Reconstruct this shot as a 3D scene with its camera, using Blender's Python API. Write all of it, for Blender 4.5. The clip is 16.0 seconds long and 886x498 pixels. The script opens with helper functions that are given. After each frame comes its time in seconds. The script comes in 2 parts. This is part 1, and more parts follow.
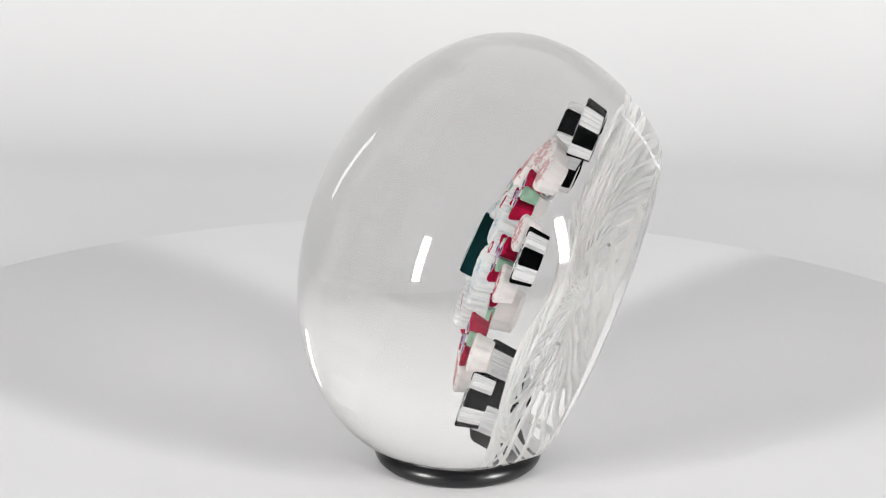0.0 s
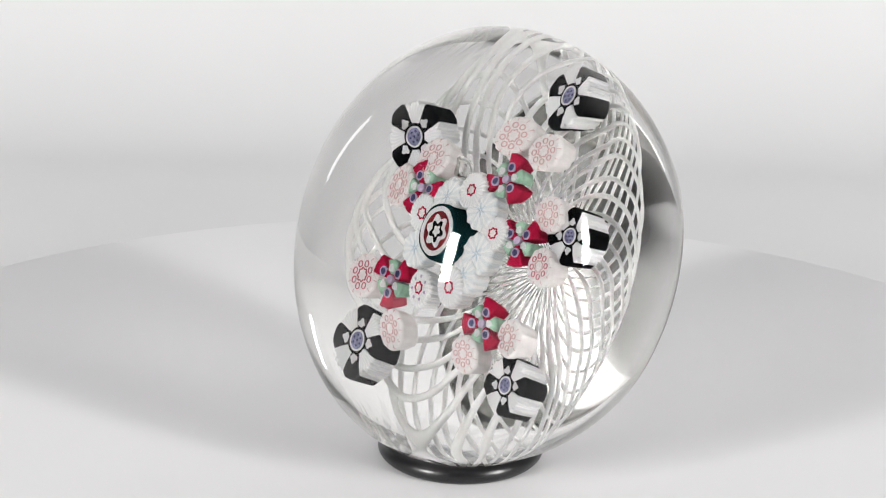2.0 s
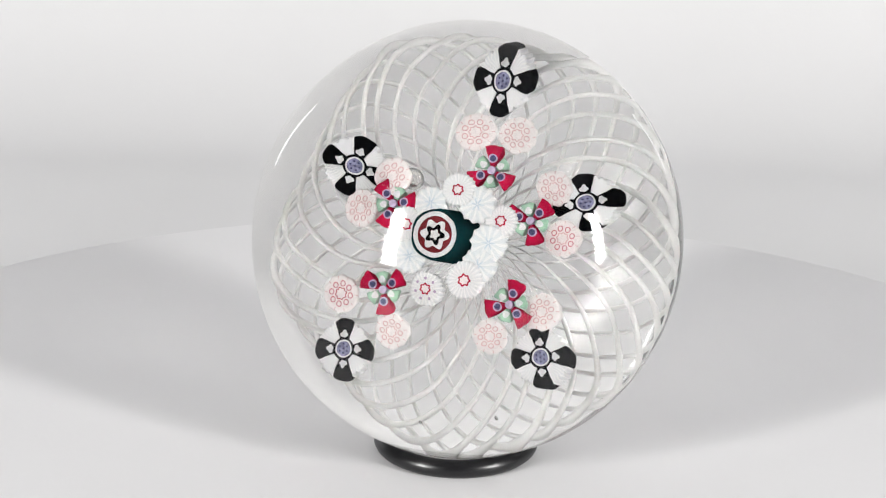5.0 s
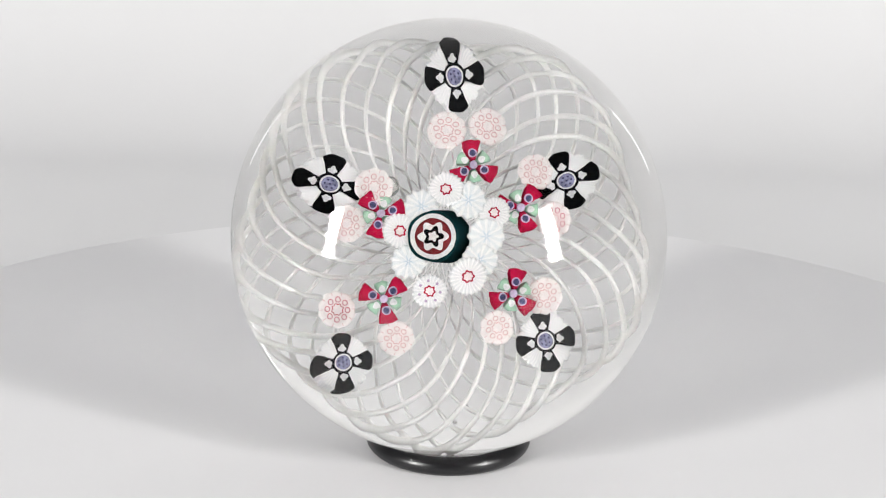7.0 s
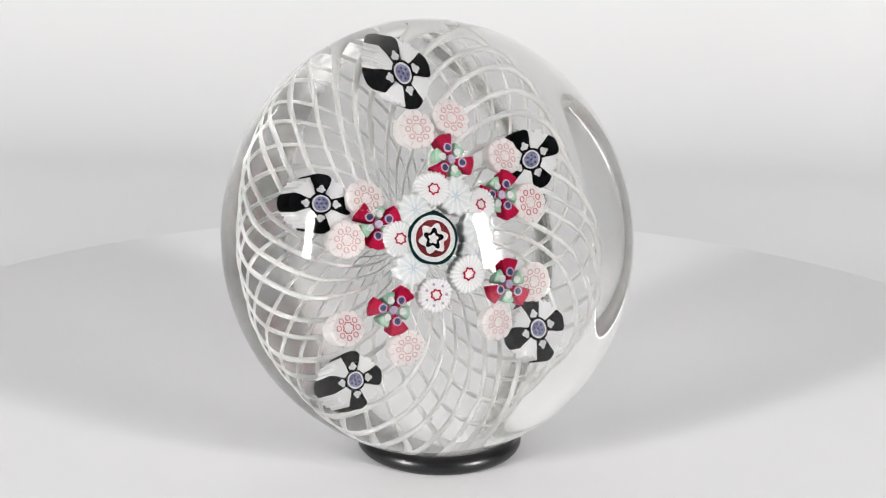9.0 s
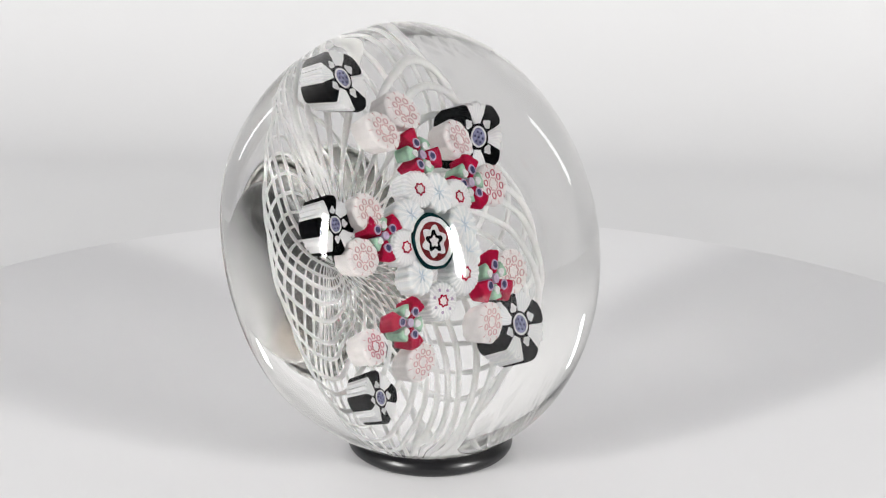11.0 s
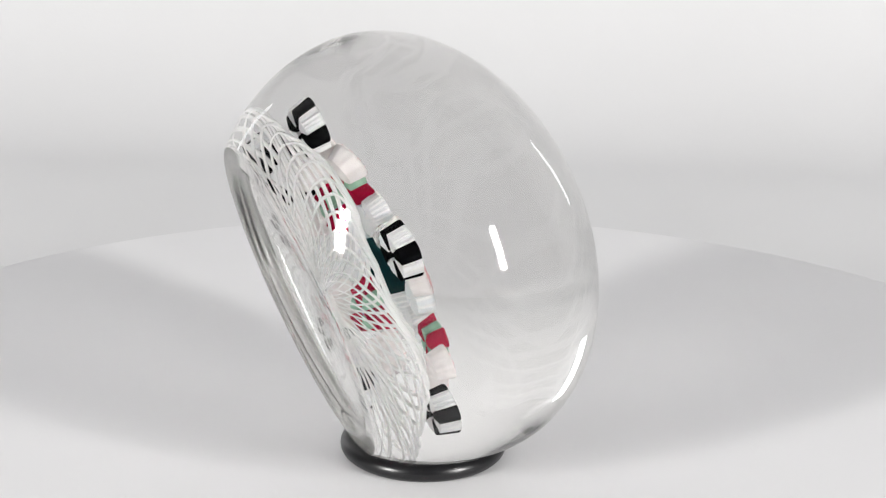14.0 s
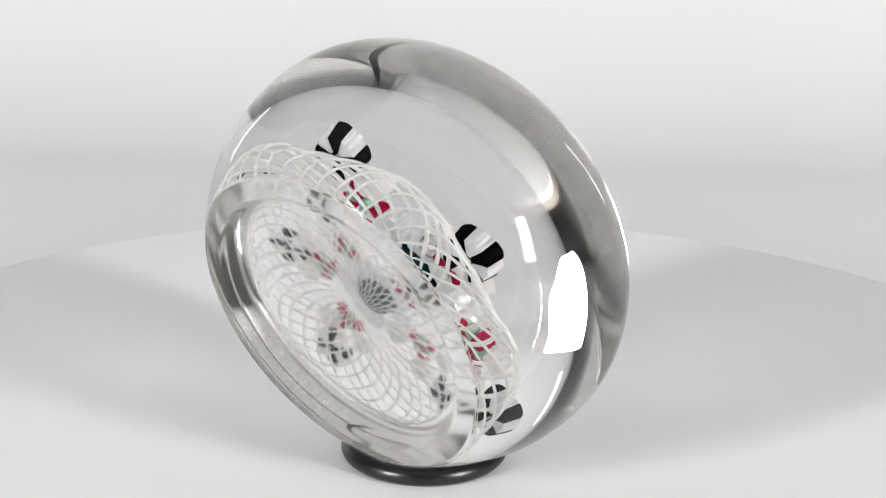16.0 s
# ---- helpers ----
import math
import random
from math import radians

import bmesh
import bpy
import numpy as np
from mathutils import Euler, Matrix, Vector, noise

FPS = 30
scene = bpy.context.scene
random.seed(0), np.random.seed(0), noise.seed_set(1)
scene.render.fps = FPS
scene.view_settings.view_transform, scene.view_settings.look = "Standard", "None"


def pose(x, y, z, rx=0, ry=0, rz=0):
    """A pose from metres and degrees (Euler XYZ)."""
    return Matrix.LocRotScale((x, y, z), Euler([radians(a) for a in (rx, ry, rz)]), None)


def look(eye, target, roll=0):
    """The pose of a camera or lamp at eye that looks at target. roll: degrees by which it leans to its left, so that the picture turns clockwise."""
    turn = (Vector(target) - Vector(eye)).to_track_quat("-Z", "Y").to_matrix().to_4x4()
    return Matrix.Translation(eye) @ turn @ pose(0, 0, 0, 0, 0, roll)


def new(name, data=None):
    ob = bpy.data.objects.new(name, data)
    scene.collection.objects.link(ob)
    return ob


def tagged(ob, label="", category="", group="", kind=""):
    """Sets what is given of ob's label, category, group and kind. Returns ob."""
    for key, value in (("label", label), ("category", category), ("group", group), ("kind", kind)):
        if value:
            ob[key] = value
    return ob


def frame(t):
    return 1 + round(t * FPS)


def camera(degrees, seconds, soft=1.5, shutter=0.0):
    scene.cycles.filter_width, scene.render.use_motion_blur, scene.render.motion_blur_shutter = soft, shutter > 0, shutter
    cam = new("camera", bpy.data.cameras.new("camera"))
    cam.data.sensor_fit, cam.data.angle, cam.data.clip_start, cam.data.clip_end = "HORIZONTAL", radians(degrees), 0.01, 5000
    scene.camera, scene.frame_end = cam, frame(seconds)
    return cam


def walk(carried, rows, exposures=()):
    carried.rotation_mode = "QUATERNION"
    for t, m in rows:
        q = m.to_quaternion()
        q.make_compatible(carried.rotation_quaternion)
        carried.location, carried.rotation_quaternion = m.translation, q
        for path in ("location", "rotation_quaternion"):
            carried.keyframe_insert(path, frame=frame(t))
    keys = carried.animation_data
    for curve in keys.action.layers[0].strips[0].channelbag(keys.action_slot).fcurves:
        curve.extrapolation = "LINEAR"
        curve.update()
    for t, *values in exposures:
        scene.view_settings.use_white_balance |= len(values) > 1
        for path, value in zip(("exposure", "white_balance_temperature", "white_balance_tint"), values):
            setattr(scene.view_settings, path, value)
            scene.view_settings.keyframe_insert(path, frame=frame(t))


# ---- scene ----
cam = camera(25.14, 16.0, 1.15)
EYE = (0.0, -0.31868, 0.14472)
AIM = (-0.00053, 0.0604, 0.01704)
walk(cam, [(0.0, look(EYE, AIM, 1.08)), (16.0, look(EYE, AIM, 1.08))])

# ---- light ----
world = bpy.data.worlds.new("studio_ambient")
scene.world = world
world.use_nodes = True
world.node_tree.nodes["Background"].inputs[0].default_value = (0.94, 0.972, 1.0, 1)
world.node_tree.nodes["Background"].inputs[1].default_value = 0.29
scene.view_settings.exposure = -0.22
scene.cycles.sample_clamp_indirect = 0.0
scene.cycles.max_bounces, scene.cycles.glossy_bounces, scene.cycles.transmission_bounces = 24, 14, 20

MM = 0.001


# ---- materials ----
def plain(name, colour, rough=0.5, metal=0.0, vary=0.06, scale=60.0, bump=0.0, bump_scale=400.0, ior=1.5, spec=0.5):
    m = bpy.data.materials.new(name)
    m.use_nodes = True
    nt = m.node_tree
    b = nt.nodes["Principled BSDF"]
    b.inputs["Roughness"].default_value = rough
    b.inputs["Metallic"].default_value = metal
    b.inputs["IOR"].default_value = ior
    b.inputs["Specular IOR Level"].default_value = spec
    tc = nt.nodes.new("ShaderNodeTexCoord")
    n1 = nt.nodes.new("ShaderNodeTexNoise")
    n1.inputs["Scale"].default_value = scale
    n1.inputs["Detail"].default_value = 4
    nt.links.new(tc.outputs["Object"], n1.inputs["Vector"])
    ramp = nt.nodes.new("ShaderNodeValToRGB")
    lo = [max(0.0, c * (1 - vary)) for c in colour]
    hi = [min(1.0, c * (1 + vary)) for c in colour]
    ramp.color_ramp.elements[0].position, ramp.color_ramp.elements[1].position = 0.3, 0.7
    ramp.color_ramp.elements[0].color, ramp.color_ramp.elements[1].color = (*lo, 1), (*hi, 1)
    nt.links.new(n1.outputs["Fac"], ramp.inputs["Fac"])
    nt.links.new(ramp.outputs["Color"], b.inputs["Base Color"])
    if bump:
        n2 = nt.nodes.new("ShaderNodeTexNoise")
        n2.inputs["Scale"].default_value = bump_scale
        n2.inputs["Detail"].default_value = 6
        nt.links.new(tc.outputs["Object"], n2.inputs["Vector"])
        bp = nt.nodes.new("ShaderNodeBump")
        bp.inputs["Strength"].default_value = bump
        bp.inputs["Distance"].default_value = 0.0005
        nt.links.new(n2.outputs["Fac"], bp.inputs["Height"])
        nt.links.new(bp.outputs["Normal"], b.inputs["Normal"])
    return m


def clear_glass(name, ior=1.5, foot=False):
    m = bpy.data.materials.new(name)
    m.use_nodes = True
    nt = m.node_tree
    nt.nodes.remove(nt.nodes["Principled BSDF"])
    g = nt.nodes.new("ShaderNodeBsdfGlass")
    g.inputs["Color"].default_value = (0.926, 0.925, 0.918, 1)
    g.inputs["Roughness"].default_value = 0.0
    g.inputs["IOR"].default_value = ior
    if foot:
        # finely ground foot and hollow
        tc = nt.nodes.new("ShaderNodeTexCoord")
        xyz = nt.nodes.new("ShaderNodeSeparateXYZ")
        nt.links.new(tc.outputs["Object"], xyz.inputs[0])
        flat = nt.nodes.new("ShaderNodeVectorMath")
        flat.operation = "MULTIPLY"
        flat.inputs[1].default_value = (1, 1, 0)
        nt.links.new(tc.outputs["Object"], flat.inputs[0])
        far = nt.nodes.new("ShaderNodeVectorMath")
        far.operation = "LENGTH"
        nt.links.new(flat.outputs["Vector"], far.inputs[0])
        low, out = nt.nodes.new("ShaderNodeMapRange"), nt.nodes.new("ShaderNodeMapRange")
        nt.links.new(xyz.outputs["Z"], low.inputs["Value"])
        nt.links.new(far.outputs["Value"], out.inputs["Value"])
        for node, a, b, top in ((low, -0.0180, -0.0188, 0.17), (out, 0.0284, 0.0280, 1.0)):
            node.inputs["From Min"].default_value, node.inputs["From Max"].default_value = a, b
            node.inputs["To Min"].default_value, node.inputs["To Max"].default_value = 0.0, top
        both = nt.nodes.new("ShaderNodeMath")
        both.operation = "MULTIPLY"
        nt.links.new(low.outputs["Result"], both.inputs[0])
        nt.links.new(out.outputs["Result"], both.inputs[1])
        nt.links.new(both.outputs[0], g.inputs["Roughness"])
    nt.links.new(g.outputs[0], nt.nodes["Material Output"].inputs["Surface"])
    return m


def glowing(name, colour, strength):
    m = bpy.data.materials.new(name)
    m.use_nodes = True
    nt = m.node_tree
    nt.nodes.remove(nt.nodes["Principled BSDF"])
    e = nt.nodes.new("ShaderNodeEmission")
    e.inputs["Color"].default_value = (*colour, 1)
    e.inputs["Strength"].default_value = strength
    nt.links.new(e.outputs[0], nt.nodes["Material Output"].inputs["Surface"])
    return m


GLASS = clear_glass("crystal_glass", foot=True)
AIR = clear_glass("trapped_air", 1 / 1.5)
PAPER = plain("white_backdrop_paper", (0.71, 0.71, 0.717), 0.8, vary=0.015, scale=9, bump=0.06, bump_scale=900)
TABLE = plain("brown_table_laminate", (0.20, 0.165, 0.13), 0.5, vary=0.05, scale=12)
DISC = plain("white_satin_disc", (0.77, 0.768, 0.779), 0.6, vary=0.015, scale=14, bump=0.05, bump_scale=700)
RUBBER = plain("black_rubber", (0.006, 0.006, 0.007), 0.3, vary=0.2, scale=300, bump=0.05, bump_scale=1500)
ROOM = plain("grey_room_paint", (0.20, 0.197, 0.188), 0.8, vary=0.08, scale=3)
LAMP_METAL = plain("grey_painted_metal", (0.55, 0.55, 0.55), 0.4, vary=0.2, scale=80)
# glow of the added panels that reflect as streaks along the dome's rim
PANEL = glowing("rim_streak_glow", (0.98, 0.99, 1.0), 5.5)
LAMP_WHITE = plain("white_diffuser_cloth", (0.8, 0.8, 0.8), 0.8, vary=0.03, scale=80)


def ribbed(name, pale, deep, count, fine=0.5, sway=2.5):
    """Opaque cane glass with fine radial ribs about the cane's axis."""
    m = plain(name, pale, 0.6, vary=0.05, scale=1500, spec=0.0)
    nt = m.node_tree
    b = nt.nodes["Principled BSDF"]
    tc = nt.nodes["Texture Coordinate"]
    grad = nt.nodes.new("ShaderNodeTexGradient")
    grad.gradient_type = "RADIAL"
    nt.links.new(tc.outputs["Object"], grad.inputs["Vector"])
    mul = nt.nodes.new("ShaderNodeMath")
    mul.operation = "MULTIPLY"
    mul.inputs[1].default_value = 2 * math.pi * count
    nt.links.new(grad.outputs["Fac"], mul.inputs[0])
    wob = nt.nodes.new("ShaderNodeTexNoise")
    wob.inputs["Scale"].default_value = 900
    nt.links.new(tc.outputs["Object"], wob.inputs["Vector"])
    add = nt.nodes.new("ShaderNodeMath")
    add.operation = "MULTIPLY_ADD"
    add.inputs[1].default_value = sway
    nt.links.new(wob.outputs["Fac"], add.inputs[0])
    nt.links.new(mul.outputs[0], add.inputs[2])
    sine = nt.nodes.new("ShaderNodeMath")
    sine.operation = "SINE"
    nt.links.new(add.outputs[0], sine.inputs[0])
    ramp = nt.nodes.new("ShaderNodeValToRGB")
    ramp.color_ramp.elements[0].position, ramp.color_ramp.elements[1].position = 0.0, fine
    ramp.color_ramp.elements[0].color, ramp.color_ramp.elements[1].color = (*deep, 1), (*pale, 1)
    nt.links.new(sine.outputs[0], ramp.inputs["Fac"])
    nt.links.new(ramp.outputs["Color"], b.inputs["Base Color"])
    return m


C_BLACK = plain("black_cane_glass", (0.003, 0.003, 0.004), 0.6, vary=0.3, scale=900, spec=0.0)
C_WHITE = plain("white_cane_glass", (0.82, 0.82, 0.835), 0.6, vary=0.10, scale=1500, spec=0.0)
C_COG = ribbed("white_ribbed_cane_glass", (0.92, 0.92, 0.925), (0.80, 0.81, 0.83), 24)
C_SCALLOP = ribbed("white_scalloped_cane_glass", (0.91, 0.92, 0.925), (0.80, 0.835, 0.86), 12)
C_SECTOR = ribbed("white_fibrous_cane_glass", (0.97, 0.97, 0.97), (0.87, 0.875, 0.90), 52, 0.45, 14.0)
C_PINK = plain("pale_pink_cane_glass", (0.92, 0.865, 0.86), 0.6, vary=0.07, scale=1300, spec=0.0)
C_BLUSH = plain("blush_cane_glass", (0.935, 0.885, 0.88), 0.6, vary=0.06, scale=900, spec=0.0)
C_ROSE = plain("rose_cane_glass", (0.74, 0.46, 0.47), 0.6, vary=0.15, scale=1300, spec=0.0)
C_BERRY = plain("berry_cane_glass", (0.62, 0.16, 0.22), 0.6, vary=0.15, scale=1300, spec=0.0)
C_RED = plain("ruby_cane_glass", (0.46, 0.010, 0.05), 0.6, vary=0.25, scale=700, spec=0.0)
C_GREEN = plain("mint_cane_glass", (0.36, 0.56, 0.43), 0.6, vary=0.25, scale=800, spec=0.0)
C_LILAC = plain("lilac_cane_glass", (0.52, 0.42, 0.58), 0.6, vary=0.2, scale=1800, spec=0.0)
C_IRIS = plain("grey_lilac_cane_glass", (0.27, 0.27, 0.43), 0.6, vary=0.45, scale=2200, spec=0.0)
C_BLUE = plain("indigo_cane_glass", (0.07, 0.07, 0.16), 0.6, vary=0.35, scale=2200, spec=0.0)
C_SKY = plain("sky_blue_cane_glass", (0.60, 0.70, 0.80), 0.6, vary=0.12, scale=1500, spec=0.0)
C_TEAL = plain("dark_green_cane_glass", (0.004, 0.032, 0.036), 0.6, vary=0.3, scale=500, spec=0.0)
C_MAROON = plain("maroon_cane_glass", (0.20, 0.025, 0.03), 0.6, vary=0.4, scale=700, spec=0.0)

C_LACE = plain("white_lace_thread", (0.985, 0.985, 0.98), 0.6, vary=0.01, scale=900, spec=0.0)


for m, depth in ((C_LACE, 1.2), (C_WHITE, 0.8), (C_COG, 0.8), (C_SCALLOP, 0.8), (C_SECTOR, 0.8), (C_PINK, 0.5), (C_BLUSH, 0.5)):
    opal = m.node_tree.nodes["Principled BSDF"]
    opal.inputs["Subsurface Weight"].default_value = 0.5
    opal.inputs["Subsurface Radius"].default_value = (1.0, 1.0, 1.0)
    opal.inputs["Subsurface Scale"].default_value = depth * MM


# ---- mesh helpers ----
def mesh_of(name, bm, smooth=False):
    me = bpy.data.meshes.new(name)
    bmesh.ops.recalc_face_normals(bm, faces=bm.faces)
    bm.to_mesh(me)
    bm.free()
    if smooth:
        for p in me.polygons:
            p.use_smooth = True
    return me


def part(name, me, material, parent=None, m=None, label=""):
    ob = new(name, me)
    if not me.materials:
        me.materials.append(material)
    ob.parent = parent
    if m is not None:
        ob.matrix_local = m
    if label:
        ob["label"] = label
    return ob


def prism(name, loop, top, bottom, taper=1.0, soft=0.0):
    """A closed prism over a plane outline, between two heights, its foot scaled by taper, its top edge melted round by soft."""
    bm = bmesh.new()
    n = len(loop)
    cx, cy = sum(x for x, y in loop) / n, sum(y for x, y in loop) / n
    size = sum(math.hypot(x - cx, y - cy) for x, y in loop) / n
    levels = [(1 - soft / size * (1 - math.sin(a)), top - soft * (1 - math.cos(a))) for a in (0.0, 0.5, 1.05)] if soft else []
    rings = [[bm.verts.new((cx + (x - cx) * k, cy + (y - cy) * k, z)) for x, y in loop] for k, z in levels]
    rings.append([bm.verts.new((x, y, top - soft)) for x, y in loop])
    rings.append([bm.verts.new((x * taper, y * taper, bottom)) for x, y in loop])
    bm.faces.new(rings[0])
    bm.faces.new(rings[-1][::-1])
    for up, dn in zip(rings, rings[1:]):
        for i in range(n):
            bm.faces.new((up[i], dn[i], dn[(i + 1) % n], up[(i + 1) % n]))
    return mesh_of(name, bm)


def annulus(name, outer, inner, top, bottom):
    bm = bmesh.new()
    n = len(outer)
    rings = [[bm.verts.new((x, y, z)) for x, y in loop] for loop, z in ((outer, top), (inner, top), (inner, bottom), (outer, bottom))]
    for a in range(4):
        for i in range(n):
            j = (i + 1) % n
            bm.faces.new((rings[a][i], rings[(a + 1) % 4][i], rings[(a + 1) % 4][j], rings[a][j]))
    return mesh_of(name, bm)


def circle(r, n=24, wave=0.0, lobes=0, cx=0.0, cy=0.0, turn=0.0):
    out = []
    for i in range(n):
        a = 2 * math.pi * i / n + turn
        k = r * (1 + wave * math.cos(lobes * (a - turn)))
        out.append((cx + k * math.cos(a), cy + k * math.sin(a)))
    return out


def wedge(r0, r1, a0, a1, n=7):
    """A petal about the +x axis: half-angle a0 at its root and a1 at its rim."""
    out = [(r0 * math.cos(a), r0 * math.sin(a)) for a in (-a0, a0)]
    for i in range(n):
        a = a1 - 2 * a1 * i / (n - 1)
        out.append((r1 * math.cos(a), r1 * math.sin(a)))
    return out


def revolve(name, profile, seg=128, closed=False):
    bm = bmesh.new()
    rows = []
    for r, z in profile:
        if r < 1e-7:
            rows.append([bm.verts.new((0, 0, z))])
        else:
            rows.append([bm.verts.new((r * math.cos(2 * math.pi * i / seg), r * math.sin(2 * math.pi * i / seg), z)) for i in range(seg)])
    pairs = list(zip(rows, rows[1:])) + ([(rows[-1], rows[0])] if closed else [])
    for a, b in pairs:
        for i in range(seg):
            j = (i + 1) % seg
            if len(a) == 1:
                bm.faces.new((a[0], b[i], b[j]))
            elif len(b) == 1:
                bm.faces.new((a[i], b[0], a[j]))
            else:
                bm.faces.new((a[i], b[i], b[j], a[j]))
    return mesh_of(name, bm, True)


def box_mesh(name, sx, sy, sz, bevel=0.0):
    bm = bmesh.new()
    bmesh.ops.create_cube(bm, size=1.0)
    bmesh.ops.scale(bm, vec=(sx, sy, sz), verts=bm.verts)
    if bevel:
        bmesh.ops.bevel(bm, geom=list(bm.edges), offset=bevel, segments=2, affect="EDGES")
    return mesh_of(name, bm)


# ---- setting ----
def build_setting():
    # paper sweep: table plane, a wide curve and the upright back
    prof = [(-0.34, -0.026)]
    prof += [(0.26 + 0.12 * math.sin(a), 0.094 - 0.12 * math.cos(a)) for a in [math.pi / 2 * i / 16 for i in range(17)]]
    prof += [(0.38, 1.3)]
    bm = bmesh.new()
    a = [bm.verts.new((-1.3, y, z)) for y, z in prof]
    b = [bm.verts.new((1.3, y, z)) for y, z in prof]
    for i in range(len(prof) - 1):
        bm.faces.new((a[i], a[i + 1], b[i + 1], b[i]))
    ob = new("backdrop", mesh_of("backdrop", bm, True))
    ob.data.materials.append(PAPER)
    sol = ob.modifiers.new("thickness", "SOLIDIFY")
    sol.thickness = 0.002
    tagged(ob, "seamless white paper sweep curving up behind the stand", "backdrop", kind="structure")
    # room behind the camera and at the sides
    for name, size, place in (("wall_south", (4.4, 0.1, 2.9), (0, -2.2, 0.75)), ("wall_west", (0.1, 4.2, 2.9), (-2.2, 0.0, 0.75)),
                              ("wall_east", (0.1, 4.2, 2.9), (2.2, 0.0, 0.75)), ("wall_north", (4.4, 0.1, 2.9), (0, 2.2, 0.75)),
                              ("floor", (4.4, 4.4, 0.1), (0, 0, -0.746))):
        w = part(name, box_mesh(name, *size), ROOM)
        w.location = place
        tagged(w, "plain dim grey painted room " + name.split("_")[0], name.split("_")[0], kind="structure")


def build_table():
    """A plain trestle table that carries the paper sweep."""
    root = new("table")
    root.location = (0, 0, -0.696)
    part("tabletop", box_mesh("tabletop", 2.5, 1.64, 0.03, 0.003), TABLE, root, Matrix.Translation((0, -0.4, 0.71 - 0.058)))
    leg = box_mesh("leg", 0.05, 0.05, 0.637, 0.003)
    for x in (-1.15, 1.15):
        for y in (-1.12, 0.32):
            part("leg", leg, TABLE, root, Matrix.Translation((x, y, 0.3185)))
    tagged(root, "plain brown table under the white paper sweep", "table")


def build_turntable():
    r = 0.1358
    root = new("turntable")
    prof = [(0, 0), (r - 0.0015, 0.0), (r - 0.0004, -0.0004), (r, -0.0015), (r, -0.009), (r - 0.001, -0.010), (0, -0.010)]
    platter = part("platter", revolve("platter", prof, 160), DISC, root, None, "round white satin platter")
    for p in platter.data.polygons:
        p.use_smooth = abs(p.normal.z) < 0.98
    foot = [(0, -0.0102), (0.06, -0.0102), (0.06, -0.018), (0.105, -0.020), (0.108, -0.0255), (0, -0.0255)]
    part("base", revolve("base", foot, 96), DISC, root)
    tagged(root, "round white turntable carrying the glass paperweight", "turntable")
    return platter


def build_lamp(name, place, target, w, h, mat, label, watts=0.0, ground=-0.029):
    """A photo light: shallow grey housing, glowing diffuser, pole and foot."""
    root = new(name)
    root.matrix_world = Matrix.Translation((place[0], place[1], ground))
    head = Matrix.Translation((-place[0], -place[1], -ground)) @ look(place, target)
    back = head @ Vector((0, 0, 0.045))
    deep = 0.03 if watts else 0.003
    part("housing", box_mesh("housing", w + 0.002, h + 0.002, deep, 0.002), LAMP_WHITE, root, head @ Matrix.Translation((0, 0, deep / 2 + 0.002)))
    part("diffuser", box_mesh("diffuser", w, h, 0.004, 0.001), mat, root, head, "bright white diffuser")
    if watts:
        data = bpy.data.lights.new("softbox_light", "AREA")
        data.shape, data.size, data.size_y = "RECTANGLE", w, h
        data.energy, data.color = watts, (1.0, 0.985, 0.97)
        light = new("softbox_light", data)
        light.matrix_world = look(place, target) @ Matrix.Translation((0, 0, -0.004))
    # the added streak panels have no pole or foot
    if not watts:
        return tagged(root, label, "studio lamp", "studio lamps round the stand")
    part("pole", revolve("pole", [(0, 0.008), (0.008, 0.008), (0.008, back.z), (0, back.z)], 16), LAMP_METAL, root, Matrix.Translation((back.x, back.y, 0)))
    part("foot", revolve("foot", [(0, 0), (0.06, 0), (0.06, 0.006), (0.012, 0.012), (0, 0.012)], 32), LAMP_METAL, root, Matrix.Translation((back.x, back.y, 0)))
    tagged(root, label, "studio lamp", "studio lamps round the stand")


build_setting()
build_table()
platter = build_turntable()
BALL = (0.0, 0.0, 0.04)

SOFT = "narrow upright softbox lamp on a pale grey pole"
for side in (-1, 1):
    build_lamp("softbox_lamp", ((0.63, -0.511, 0.257) if side > 0 else (-0.589, -0.56, 0.257)), BALL, 0.083, 0.294, LAMP_WHITE, SOFT, 8.9)
    # added glowing panel, out of view, only there to streak the glass rim
    build_lamp("rim_streak_panel", (side * 0.355, 0.3715, 0.125), (side * 0.355, 0.0, 0.125), 0.025, 0.17, PANEL, "small unseen glowing panel added for the streaks on the dome's rim")


# ---- paperweight ----
RATE, FACE_T = 14.611, 6.382
TILT = radians(20.32)
CENTRE = Vector((-0.00178, -0.00005, 0.038))
# axes of the face: across, up the face, out of the dome
FACE = Matrix(((0, -math.sin(TILT), math.cos(TILT), CENTRE.x), (1, 0, 0, CENTRE.y), (0, math.cos(TILT), math.sin(TILT), CENTRE.z), (0, 0, 0, 1)))


def lid(x, y):
    """Height of the curved layer of canes over the equator, in millimetres."""
    return -1.0 - 0.0105 * ((x + 0.8) ** 2 + y ** 2)


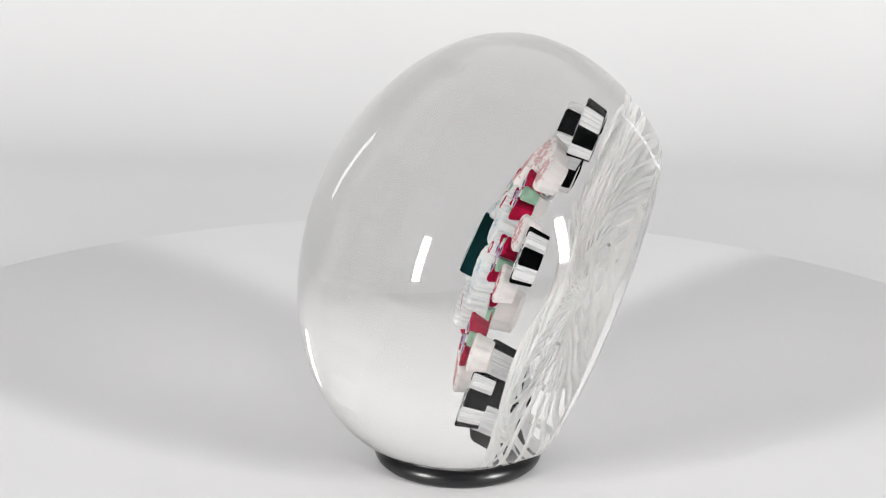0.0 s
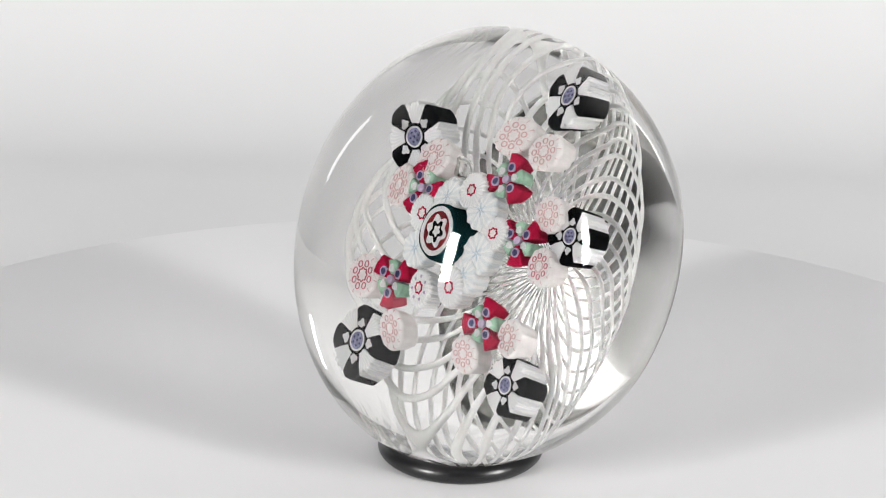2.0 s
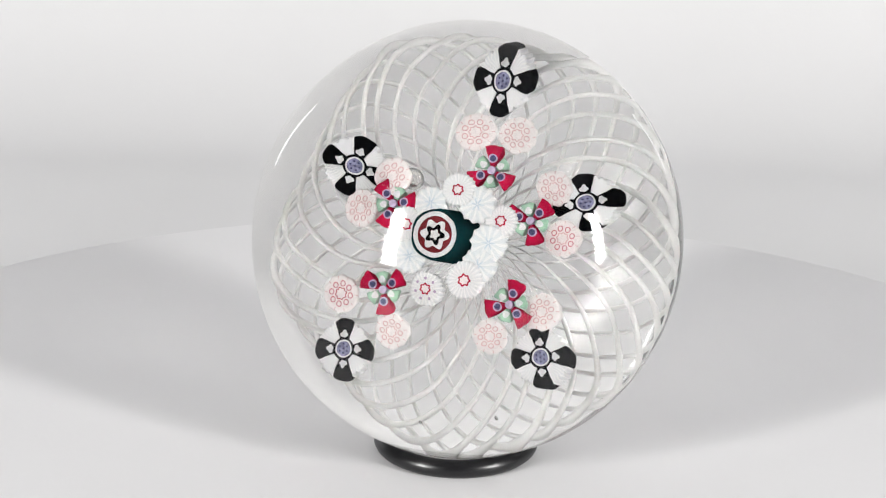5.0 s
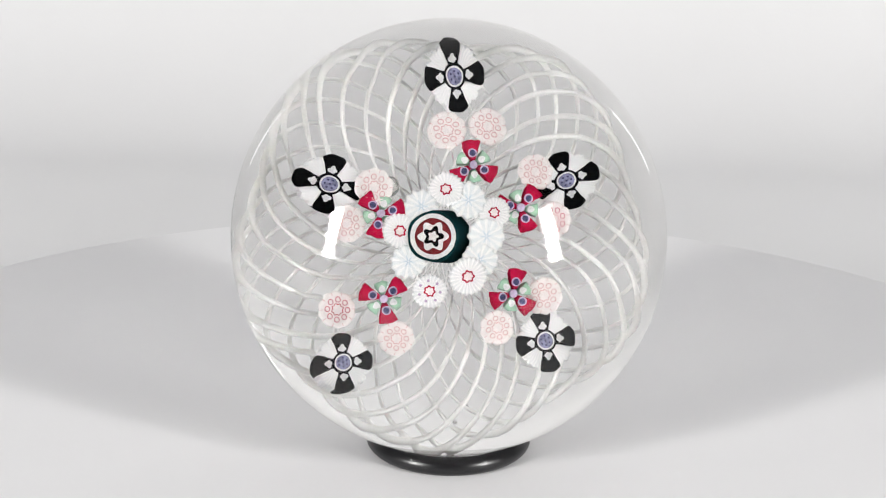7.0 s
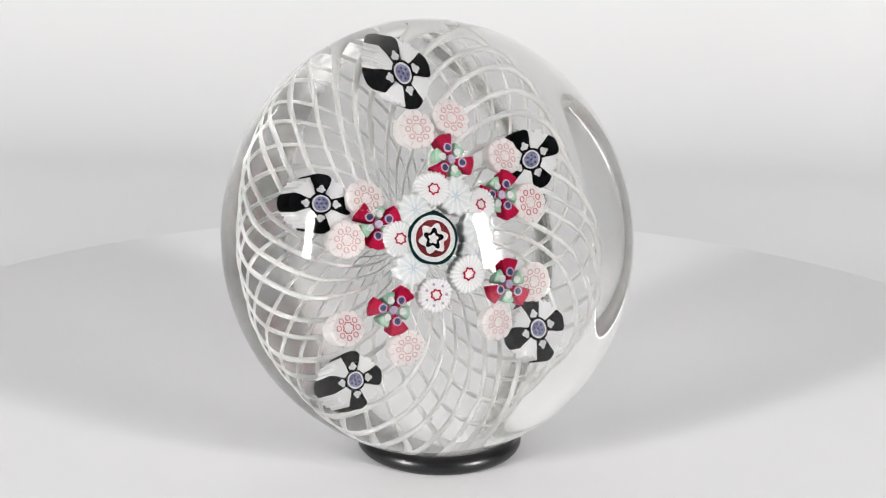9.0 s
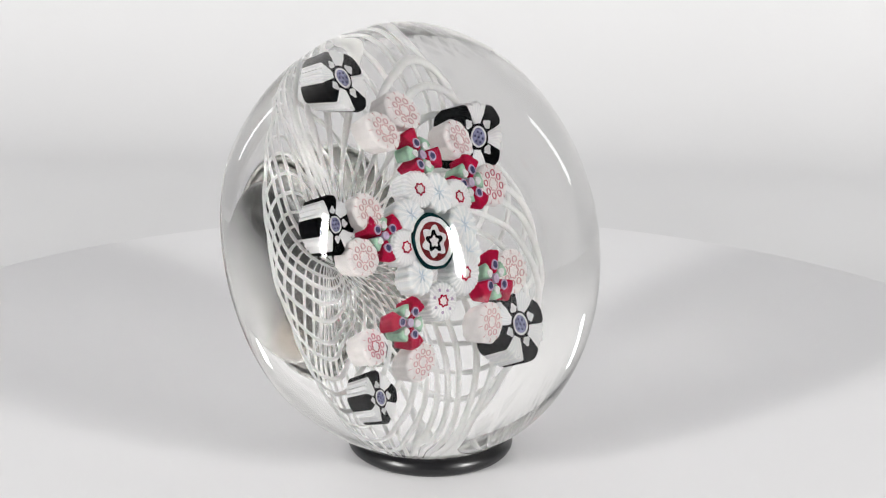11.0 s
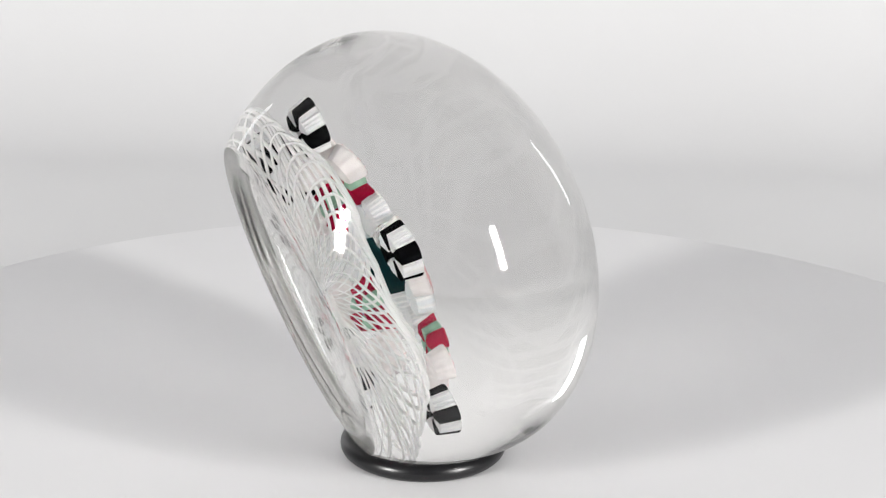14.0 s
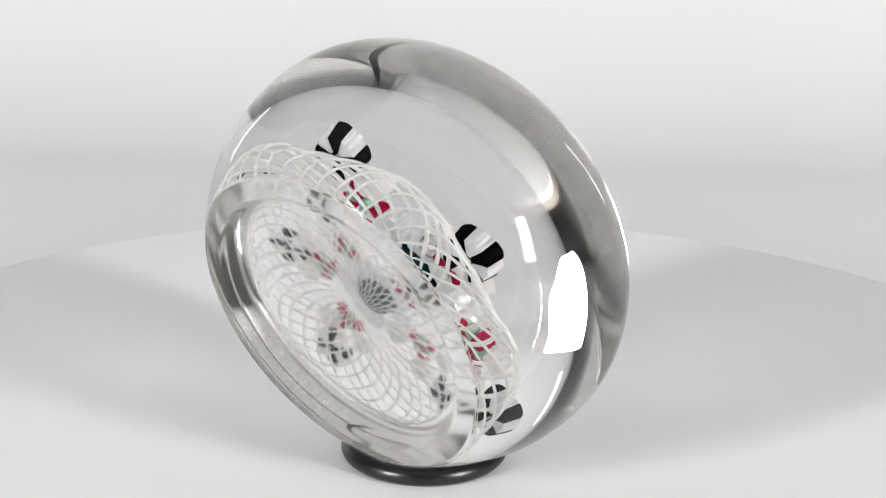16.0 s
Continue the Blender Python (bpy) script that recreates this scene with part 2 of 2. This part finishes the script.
def on_lid(x, y, lean=0.55, spin=None):
    """A pose on the layer of canes, its x axis pointing away from the middle."""
    z = lid(x, y)
    out = Vector((0.0284 * (x + 0.8) * lean, 0.0284 * y * lean, 1)).normalized()
    a = math.atan2(y + 0.6, x + 1.6) if spin is None else spin
    ex = Vector((math.cos(a), math.sin(a), 0))
    ex = (ex - out * ex.dot(out)).normalized()
    ey = out.cross(ex)
    m = Matrix((ex, ey, out)).transposed().to_4x4()
    m.translation = Vector((x, y, z)) * MM
    return FACE @ m


def scaled(loop):
    return [(x * MM, y * MM) for x, y in loop]


def uneven(loop, amount=0.055):
    """The outline cut into short steps and pushed about a little, as hand-pulled cane is."""
    out = []
    for (x0, y0), (x1, y1) in zip(loop, loop[1:] + loop[:1]):
        n = max(1, int(math.hypot(x1 - x0, y1 - y0) / 0.35))
        for i in range(n):
            x, y = x0 + (x1 - x0) * i / n, y0 + (y1 - y0) * i / n
            d = noise.noise_vector(Vector((x * 1.6 + 3.1, y * 1.6, len(loop) * 0.37))) * amount
            out.append((x + d.x, y + d.y))
    return out


def P(name, loop, top, bottom, taper=1.0, soft=0.0, rough=0.055):
    return prism(name, scaled(uneven(loop, rough)), top * MM, bottom * MM, taper, soft * MM)


def wavy(loop, amount=0.07):
    """The outline bent a little, point by point, for rings."""
    out = []
    for x, y in loop:
        d = noise.noise_vector(Vector((x * 1.3 + 7.7, y * 1.3, 0.4))) * amount
        out.append((x + d.x, y + d.y))
    return out


def A(name, outer, inner, top, bottom):
    outer, inner = wavy(outer), wavy(inner)
    return annulus(name, scaled(outer), scaled(inner), top * MM, bottom * MM)


def turn(a):
    return Matrix.Rotation(a, 4, "Z")


def jitter():
    """Small hand-set differences between canes of a kind."""
    k = random.uniform(0.94, 1.06)
    return pose(0, 0, 0, random.uniform(-7, 7), random.uniform(-7, 7), random.uniform(-20, 20)) @ Matrix.Diagonal((k, k * random.uniform(0.95, 1.05), 1, 1))


def slot(x, y, z=0.0):
    return Matrix.Translation((x * MM, y * MM, z * MM))


def glass_profile():
    pts = []
    for i in range(49):
        a = math.pi / 2 * (1 - i / 48)
        pts.append((37.5 * math.cos(a), 28.09 * math.sin(a)))
    # fuller lower half, a crisp shoulder, and a ground foot rim round a shallow hollow
    for i in range(1, 25):
        z = -21.9 * i / 24
        pts.append((37.5 * math.sqrt(1 - (z / 34.1) ** 2), z))
    r, z = pts[-1]
    for i in range(1, 9):
        a = math.pi / 2 * i / 8 * 0.95
        pts.append((r - 0.3 * math.sin(a) - 0.5 * (1 - math.cos(a)), z - 0.5 * math.sin(a)))
    r, z = pts[-1]
    pts += [(r - 1.0, z - 0.02), (r - 3.0, z - 0.02), (r - 3.6, z + 0.1)]
    r0 = r - 3.6
    for i in range(1, 41):
        k = 1 - i / 40
        pts.append((r0 * k, z + 0.1 + 1.2 * (1 - k ** 12) + 1.3 * (1 - k * k)))
    pts[0] = (0.0, 28.09)
    pts[-1] = (0.0, pts[-1][1])
    return [(r * MM, z * MM) for r, z in pts]


NET_N, NET_W, NET_RIM, NET_IN, NET_Z, NET_TOP, NET_LOW, NET_PINCH, NET_TWIST = 36, 0.34, 24.9, 1.1, -9.9, 0.8, 0.7, -2.4, radians(150)


def lobes(f):
    """The cushion bulges between the five arms of the star: 1 midway between two arms, -1 under an arm."""
    return math.cos(5 * (f - radians(122)))


def thread_mesh(start):
    """One white thread of the cushion: from the pinched middle over the top to the rim and back underneath."""
    bm = bmesh.new()
    steps, sides = 120, 7
    mid, half = (NET_RIM + NET_IN) / 2, (NET_RIM - NET_IN) / 2
    path = []
    for i in range(steps + 1):
        a = math.pi - 2 * math.pi * i / steps
        f = start - NET_TWIST * i / steps
        k = (1 + math.cos(a)) / 2
        bulge = lobes(f) * k
        r = mid + half * math.cos(a) + 0.9 * bulge * k
        crown = 1.1 * bulge * math.sin(math.pi * min(1.0, 0.25 + 0.62 * k)) - 1.0 * k ** 5
        z = NET_Z + crown + (NET_TOP if a > 0 else NET_LOW) * math.sin(a) + NET_PINCH * (1 - k) ** 4
        p = Vector((r * math.cos(f), r * math.sin(f), z))
        path.append(p + noise.noise_vector(p * 0.16 + Vector((0, 0, start * 0.8))) * 0.45 * k)
    rows = []
    wide = NET_W * random.uniform(0.84, 1.12)
    for i, p in enumerate(path):
        d = (path[min(i + 1, steps)] - path[max(i - 1, 0)]).normalized()
        u = d.cross(Vector((0.2, 0.1, 1))).normalized()
        v = d.cross(u)
        k = min(i, steps - i) / steps
        w = wide * min(1.0, 0.12 + 11.0 * k * k) * (1.0 - 0.28 * min(1.0, max(0.0, (i / steps - 0.48) * 8)))
        rows.append([bm.verts.new((p + (u * math.cos(b) + v * math.sin(b) * 0.75) * w) * MM) for b in [2 * math.pi * j / sides for j in range(sides)]])
    for ra, rb in zip(rows, rows[1:]):
        for j in range(sides):
            bm.faces.new((ra[j], ra[(j + 1) % sides], rb[(j + 1) % sides], rb[j]))
    bm.faces.new(rows[0])
    bm.faces.new(rows[-1])
    return mesh_of("thread", bm, True)


BLACK_AT = ((1.6, 21.2, 12, 1.2), (-16.1, 7.6, 14, 1.2), (15.9, 7.0, -6, 1.15), (-14.6, -16.2, 43, 1.02), (12.4, -14.2, -36, 1.04))
PINK_AT = ((-0.1, 14.3), (5.5, 14.6), (-10.4, 7.0), (-14.2, 2.2), (11.7, 8.3), (13.9, 1.8), (-15.6, -9.3), (-7.9, -13.5), (5.8, -12.5), (12.3, -8.3))
TREFOIL_AT = ((3.2, 9.6, 92), (-9.7, 3.4, 12), (9.5, 3.6, 48), (-9.6, -8.2, 40), (8.1, -8.0, 77))
RED_AT = ((-0.8, 6.4), (5.7, 3.0), (-7.3, 0.9), (-3.5, -7.4), (1.8, -5.6))
BLUE_AT = ((-4.3, 4.2), (2.2, 4.8), (4.5, -0.2), (3.5, -3.4), (-6.3, -3.3))


def build_paperweight():
    root = new("glass_paperweight")
    tagged(root, "clear glass paperweight, star of flower canes over white lace", "paperweight")
    dome = part("glass_dome", revolve("glass_dome", glass_profile(), 192), GLASS, root, FACE, "clear polished crystal dome with flat ground foot")
    for v in dome.data.vertices:
        if v.co.z < -17 * MM:
            k = min(1.0, (-17 * MM - v.co.z) / (4 * MM)) * 0.02 * MM
            v.co += noise.noise_vector(v.co * 160) * k
    for x, y, z, r in ((-1.0, -27.0, 3.0, 0.28), (6.0, 9.0, -14.0, 0.2), (-9.0, 4.0, -15.0, 0.16), (14.0, -3.0, -13.0, 0.22), (3.0, -20.0, -16.0, 0.18)):
        ball = [(r * math.sin(math.pi * i / 10) * MM, r * math.cos(math.pi * i / 10) * MM) for i in range(11)]
        ball[0], ball[-1] = (0.0, r * MM), (0.0, -r * MM)
        part("bubble", revolve("bubble", ball, 16), AIR, root, FACE @ slot(x, y, z), "tiny air bubble")
    # a larger flattened bubble caught between two arms of the star
    blob = [(1.5 * math.sin(math.pi * i / 16) * MM, math.cos(math.pi * i / 16) * MM) for i in range(17)]
    blob[0], blob[-1] = (0.0, MM), (0.0, -MM)
    caught = revolve("bubble", blob, 32)
    for v in caught.vertices:
        v.co += noise.noise_vector(v.co * 700) * 0.25 * MM
    part("bubble", caught, AIR, root, FACE @ slot(-8.0, 6.9, -5.0) @ pose(0, 0, 0, 10, -15, 30), "flattened air bubble")
    # lace cushion
    for i in range(NET_N):
        part("thread", thread_mesh(2 * math.pi * i / NET_N + random.uniform(-0.02, 0.02)), C_LACE, root, FACE)
    # middle cane
    slanted = P("centre_cane", circle(3.55, 40, 0.02, 5), 0, -4.2, 0.99, 0.15)
    for v in slanted.vertices:
        v.co.x -= 0.42 * v.co.z
    mid = part("centre_cane", slanted, C_TEAL, root, on_lid(-2.9, 0.0, 0.4, 0.0) @ slot(0, 0, 0.3) @ pose(0, 0, 0, 0, -5, 0), "dark green cane with a white ring and maroon heart")
    part("ring", A("ring", circle(3.12, 40), circle(2.5, 40), 0.10, -0.3), C_WHITE, mid)
    part("heart", P("heart", circle(2.5, 40), 0.06, -0.3), C_MAROON, mid)
    part("rosette", A("rosette", circle(1.85, 60, 0.17, 6), circle(1.2, 60, 0.24, 5), 0.12, -0.2), C_WHITE, mid)
    part("star", A("star", circle(1.2, 60, 0.24, 5), circle(0.66, 60, 0.2, 5), 0.11, -0.2), C_BLACK, mid)
    part("eye", P("eye", circle(0.64, 40, 0.2, 5), 0.12, -0.2), C_WHITE, mid)
    # black and white crosses
    arc = [i / 6 for i in range(-6, 7)]
    petal = P("black_petal", [(0.9 * math.cos(a), 0.9 * math.sin(a)) for a in (-0.46, 0.46)] + [((3.62 - 0.42 * abs(u) ** 5) * math.cos(0.42 * u), (3.62 - 0.42 * abs(u) ** 5) * math.sin(0.42 * u)) for u in arc[::-1]], 0.0, -2.8, 0.9, 0.2, 0.12)
    sector = P("white_sector", [(k * math.cos(a), k * math.sin(a)) for k, a in [(1.0, -0.30), (1.0, 0.30)] + [(3.3 + 0.3 * (i % 2) * math.cos(i), 0.43 - 0.86 * i / 12) for i in range(13)]], 0.03, -2.8, 0.92, 0.25, 0.16)
    core = P("core", circle(1.32, 28), 0.05, -1.0)
    rim = A("core_ring", circle(1.06, 28), circle(0.87, 28), 0.11, -0.2)
    iris = P("core_heart", circle(0.87, 28), 0.08, -0.2)
    dots = P("core_dot", circle(0.125, 8), 0.13, -0.1)
    clover = P("clover", circle(0.40, 32, 0.25, 4), 0.06, -0.4, 1.0, 0.0, 0.24)
    for x, y, spin, long in BLACK_AT:
        cane = part("cross_cane", core, C_BLACK, root, on_lid(x, y, 0.1) @ Matrix.Diagonal((long * 1.1, 1.07 * random.uniform(0.95, 1.05), 1, 1)) @ turn(radians(spin)), "black and white cross cane with an indigo eye")
        part("core_ring", rim, C_WHITE, cane)
        part("core_heart", iris, C_IRIS, cane)
        for i in range(7):
            a = 2 * math.pi * i / 6
            part("core_dot", dots, C_BLUE, cane, slot(0.53 * math.cos(a), 0.53 * math.sin(a)) if i < 6 else slot(0, 0))
        for i in range(4):
            a = math.pi / 2 * i
            part("black_petal", petal, C_BLACK, cane, turn(a))
            part("white_sector", sector, C_SECTOR, cane, turn(a + math.pi / 4))
            part("clover", clover, C_WHITE, cane, turn(a) @ slot(1.75, 0))
    # pale pink flowers
    body = P("pink_cane", circle(2.5, 80, 0.03, 10), 0, -2.4, 0.78, 0.35, 0.12)
    inner = P("pink_face", circle(1.9, 40, 0.04, 10), 0.05, -0.3)
    loop = A("floret_ring", circle(0.40, 14), circle(0.29, 14), 0.12, -0.2)
    star = A("floret_star", circle(0.80, 48, 0.10, 8), circle(0.68, 48, 0.12, 8), 0.12, -0.2)
    star_red, loop_red = star.copy(), loop.copy()
    seam = P("seam", [(1.95, -0.03), (2.36, -0.03), (2.36, 0.03), (1.95, 0.03)], 0.02, -0.35)
    for n, (x, y) in enumerate(PINK_AT):
        cane = part("flower_cane", body, C_BLUSH, root, on_lid(x, y, 0.4) @ jitter(), "blush pink cane with a ring of rose florets")
        part("pink_face", inner, C_PINK, cane)
        part("floret_star", star_red if n == 6 else star, C_RED if n == 6 else C_ROSE, cane)
        for i in range(8):
            a = 2 * math.pi * (i + 0.5) / 8
            part("floret_ring", loop_red if n in (5, 6) else loop, C_BERRY if n in (5, 6) else C_ROSE, cane, slot(1.36 * math.cos(a), 1.36 * math.sin(a)))
        for i in range(10):
            part("seam", seam, C_ROSE, cane, turn(2 * math.pi * (i + 0.5) / 10))
    # red and green trefoils
    red = P("red_petal", wedge(0.7, 3.4, 0.44, 0.40, 7), 0.0, -2.1, 0.78, 0.25, 0.14)
    green = P("green_leaf", wedge(0.75, 2.4, 0.40, 0.42, 7), -0.05, -2.1, 0.8, 0.25, 0.14)
    bead = P("bead", circle(0.55, 16), 0.05, -1.9)
    pip = A("pip_ring", circle(0.62, 20), circle(0.42, 20), 0.07, -0.6)
    pip_core = P("pip_core", circle(0.42, 16), 0.08, -0.6)
    tip = P("leaf_tip", circle(0.48, 16, 0.08, 3), 0.04, -0.6)
    for x, y, spin in TREFOIL_AT:
        cane = part("trefoil_cane", bead, C_LILAC, root, on_lid(x, y, 0.4, radians(spin)), "red and green trefoil cane with lilac eyes")
        for i in range(3):
            a = 2 * math.pi * i / 3
            part("red_petal", red, C_RED, cane, turn(a))
            part("green_leaf", green, C_GREEN, cane, turn(a + math.pi / 3))
            part("pip_ring", pip, C_LILAC, cane, turn(a) @ slot(1.6, 0))
            part("pip_core", pip_core, C_BLUE, cane, turn(a) @ slot(1.6, 0))
            part("leaf_tip", tip, C_WHITE, cane, turn(a + math.pi / 3) @ slot(1.35, 0))
    # ring of white cog canes
    cog = P("cog_cane", circle(2.45, 96, 0.035, 24), 0, -2.1, 0.86, 0.4, 0.12)
    redstar = A("red_star", circle(0.78, 48, 0.13, 7), circle(0.56, 48, 0.13, 7), 0.07, -0.8)
    heart = P("cog_heart", circle(0.56, 48, 0.13, 7), 0.05, -0.5)
    speck = P("speck", circle(0.2, 12), 0.05, -0.3)
    for n, (x, y) in enumerate(RED_AT):
        cane = part("cog_cane", cog, C_COG, root, on_lid(x, y, 0.9) @ jitter(), "white cog cane with a small red star")
        part("red_star", redstar, C_RED, cane)
        part("cog_heart", heart, C_PINK, cane)
        for i in range(7 if n == 3 else 0):
            part("speck", speck, C_LILAC, cane, turn(2 * math.pi * i / 7) @ slot(1.5, 0))
    spoke = P("blue_spoke", [(0.12, -0.08), (0.95, -0.03), (0.95, 0.03), (0.12, 0.08)], 0.05, -0.6)
    scallop = P("scallop_cane", circle(2.5, 96, 0.05, 12), 0, -2.1, 0.86, 0.4, 0.12)
    for x, y in BLUE_AT:
        cane = part("scallop_cane", scallop, C_SCALLOP, root, on_lid(x, y, 0.9) @ jitter(), "white scalloped cane with faint blue spokes")
        for i in range(6):
            part("blue_spoke", spoke, C_SKY, cane, turn(2 * math.pi * i / 6))
    return root


def build_ring():
    t, ro = 0.0016, 0.01448
    prof = [(ro - t + t * math.cos(2 * math.pi * i / 20), t + t * math.sin(2 * math.pi * i / 20)) for i in range(20)]
    ob = part("rubber_ring", revolve("rubber_ring", prof, 96, True), RUBBER)
    tagged(ob, "black rubber ring cradling the glass paperweight", "ring")
    return ob


paperweight = build_paperweight()
rubber_ring = build_ring()


def spot(t):
    """The pose on the slow turntable at t seconds."""
    a = radians(RATE * (t - 2.176))
    return pose(0.0033 * math.cos(a), 0.0033 * math.sin(a), 0.0, 0, 0, -90 + RATE * (t - FACE_T))


def motions():
    rows = [(0.5 * i, spot(0.5 * i)) for i in range(33)]
    walk(paperweight, rows)
    walk(rubber_ring, rows)
    walk(platter, [(t, pose(0, 0, 0, 0, 0, RATE * t)) for t, m in rows])


motions()
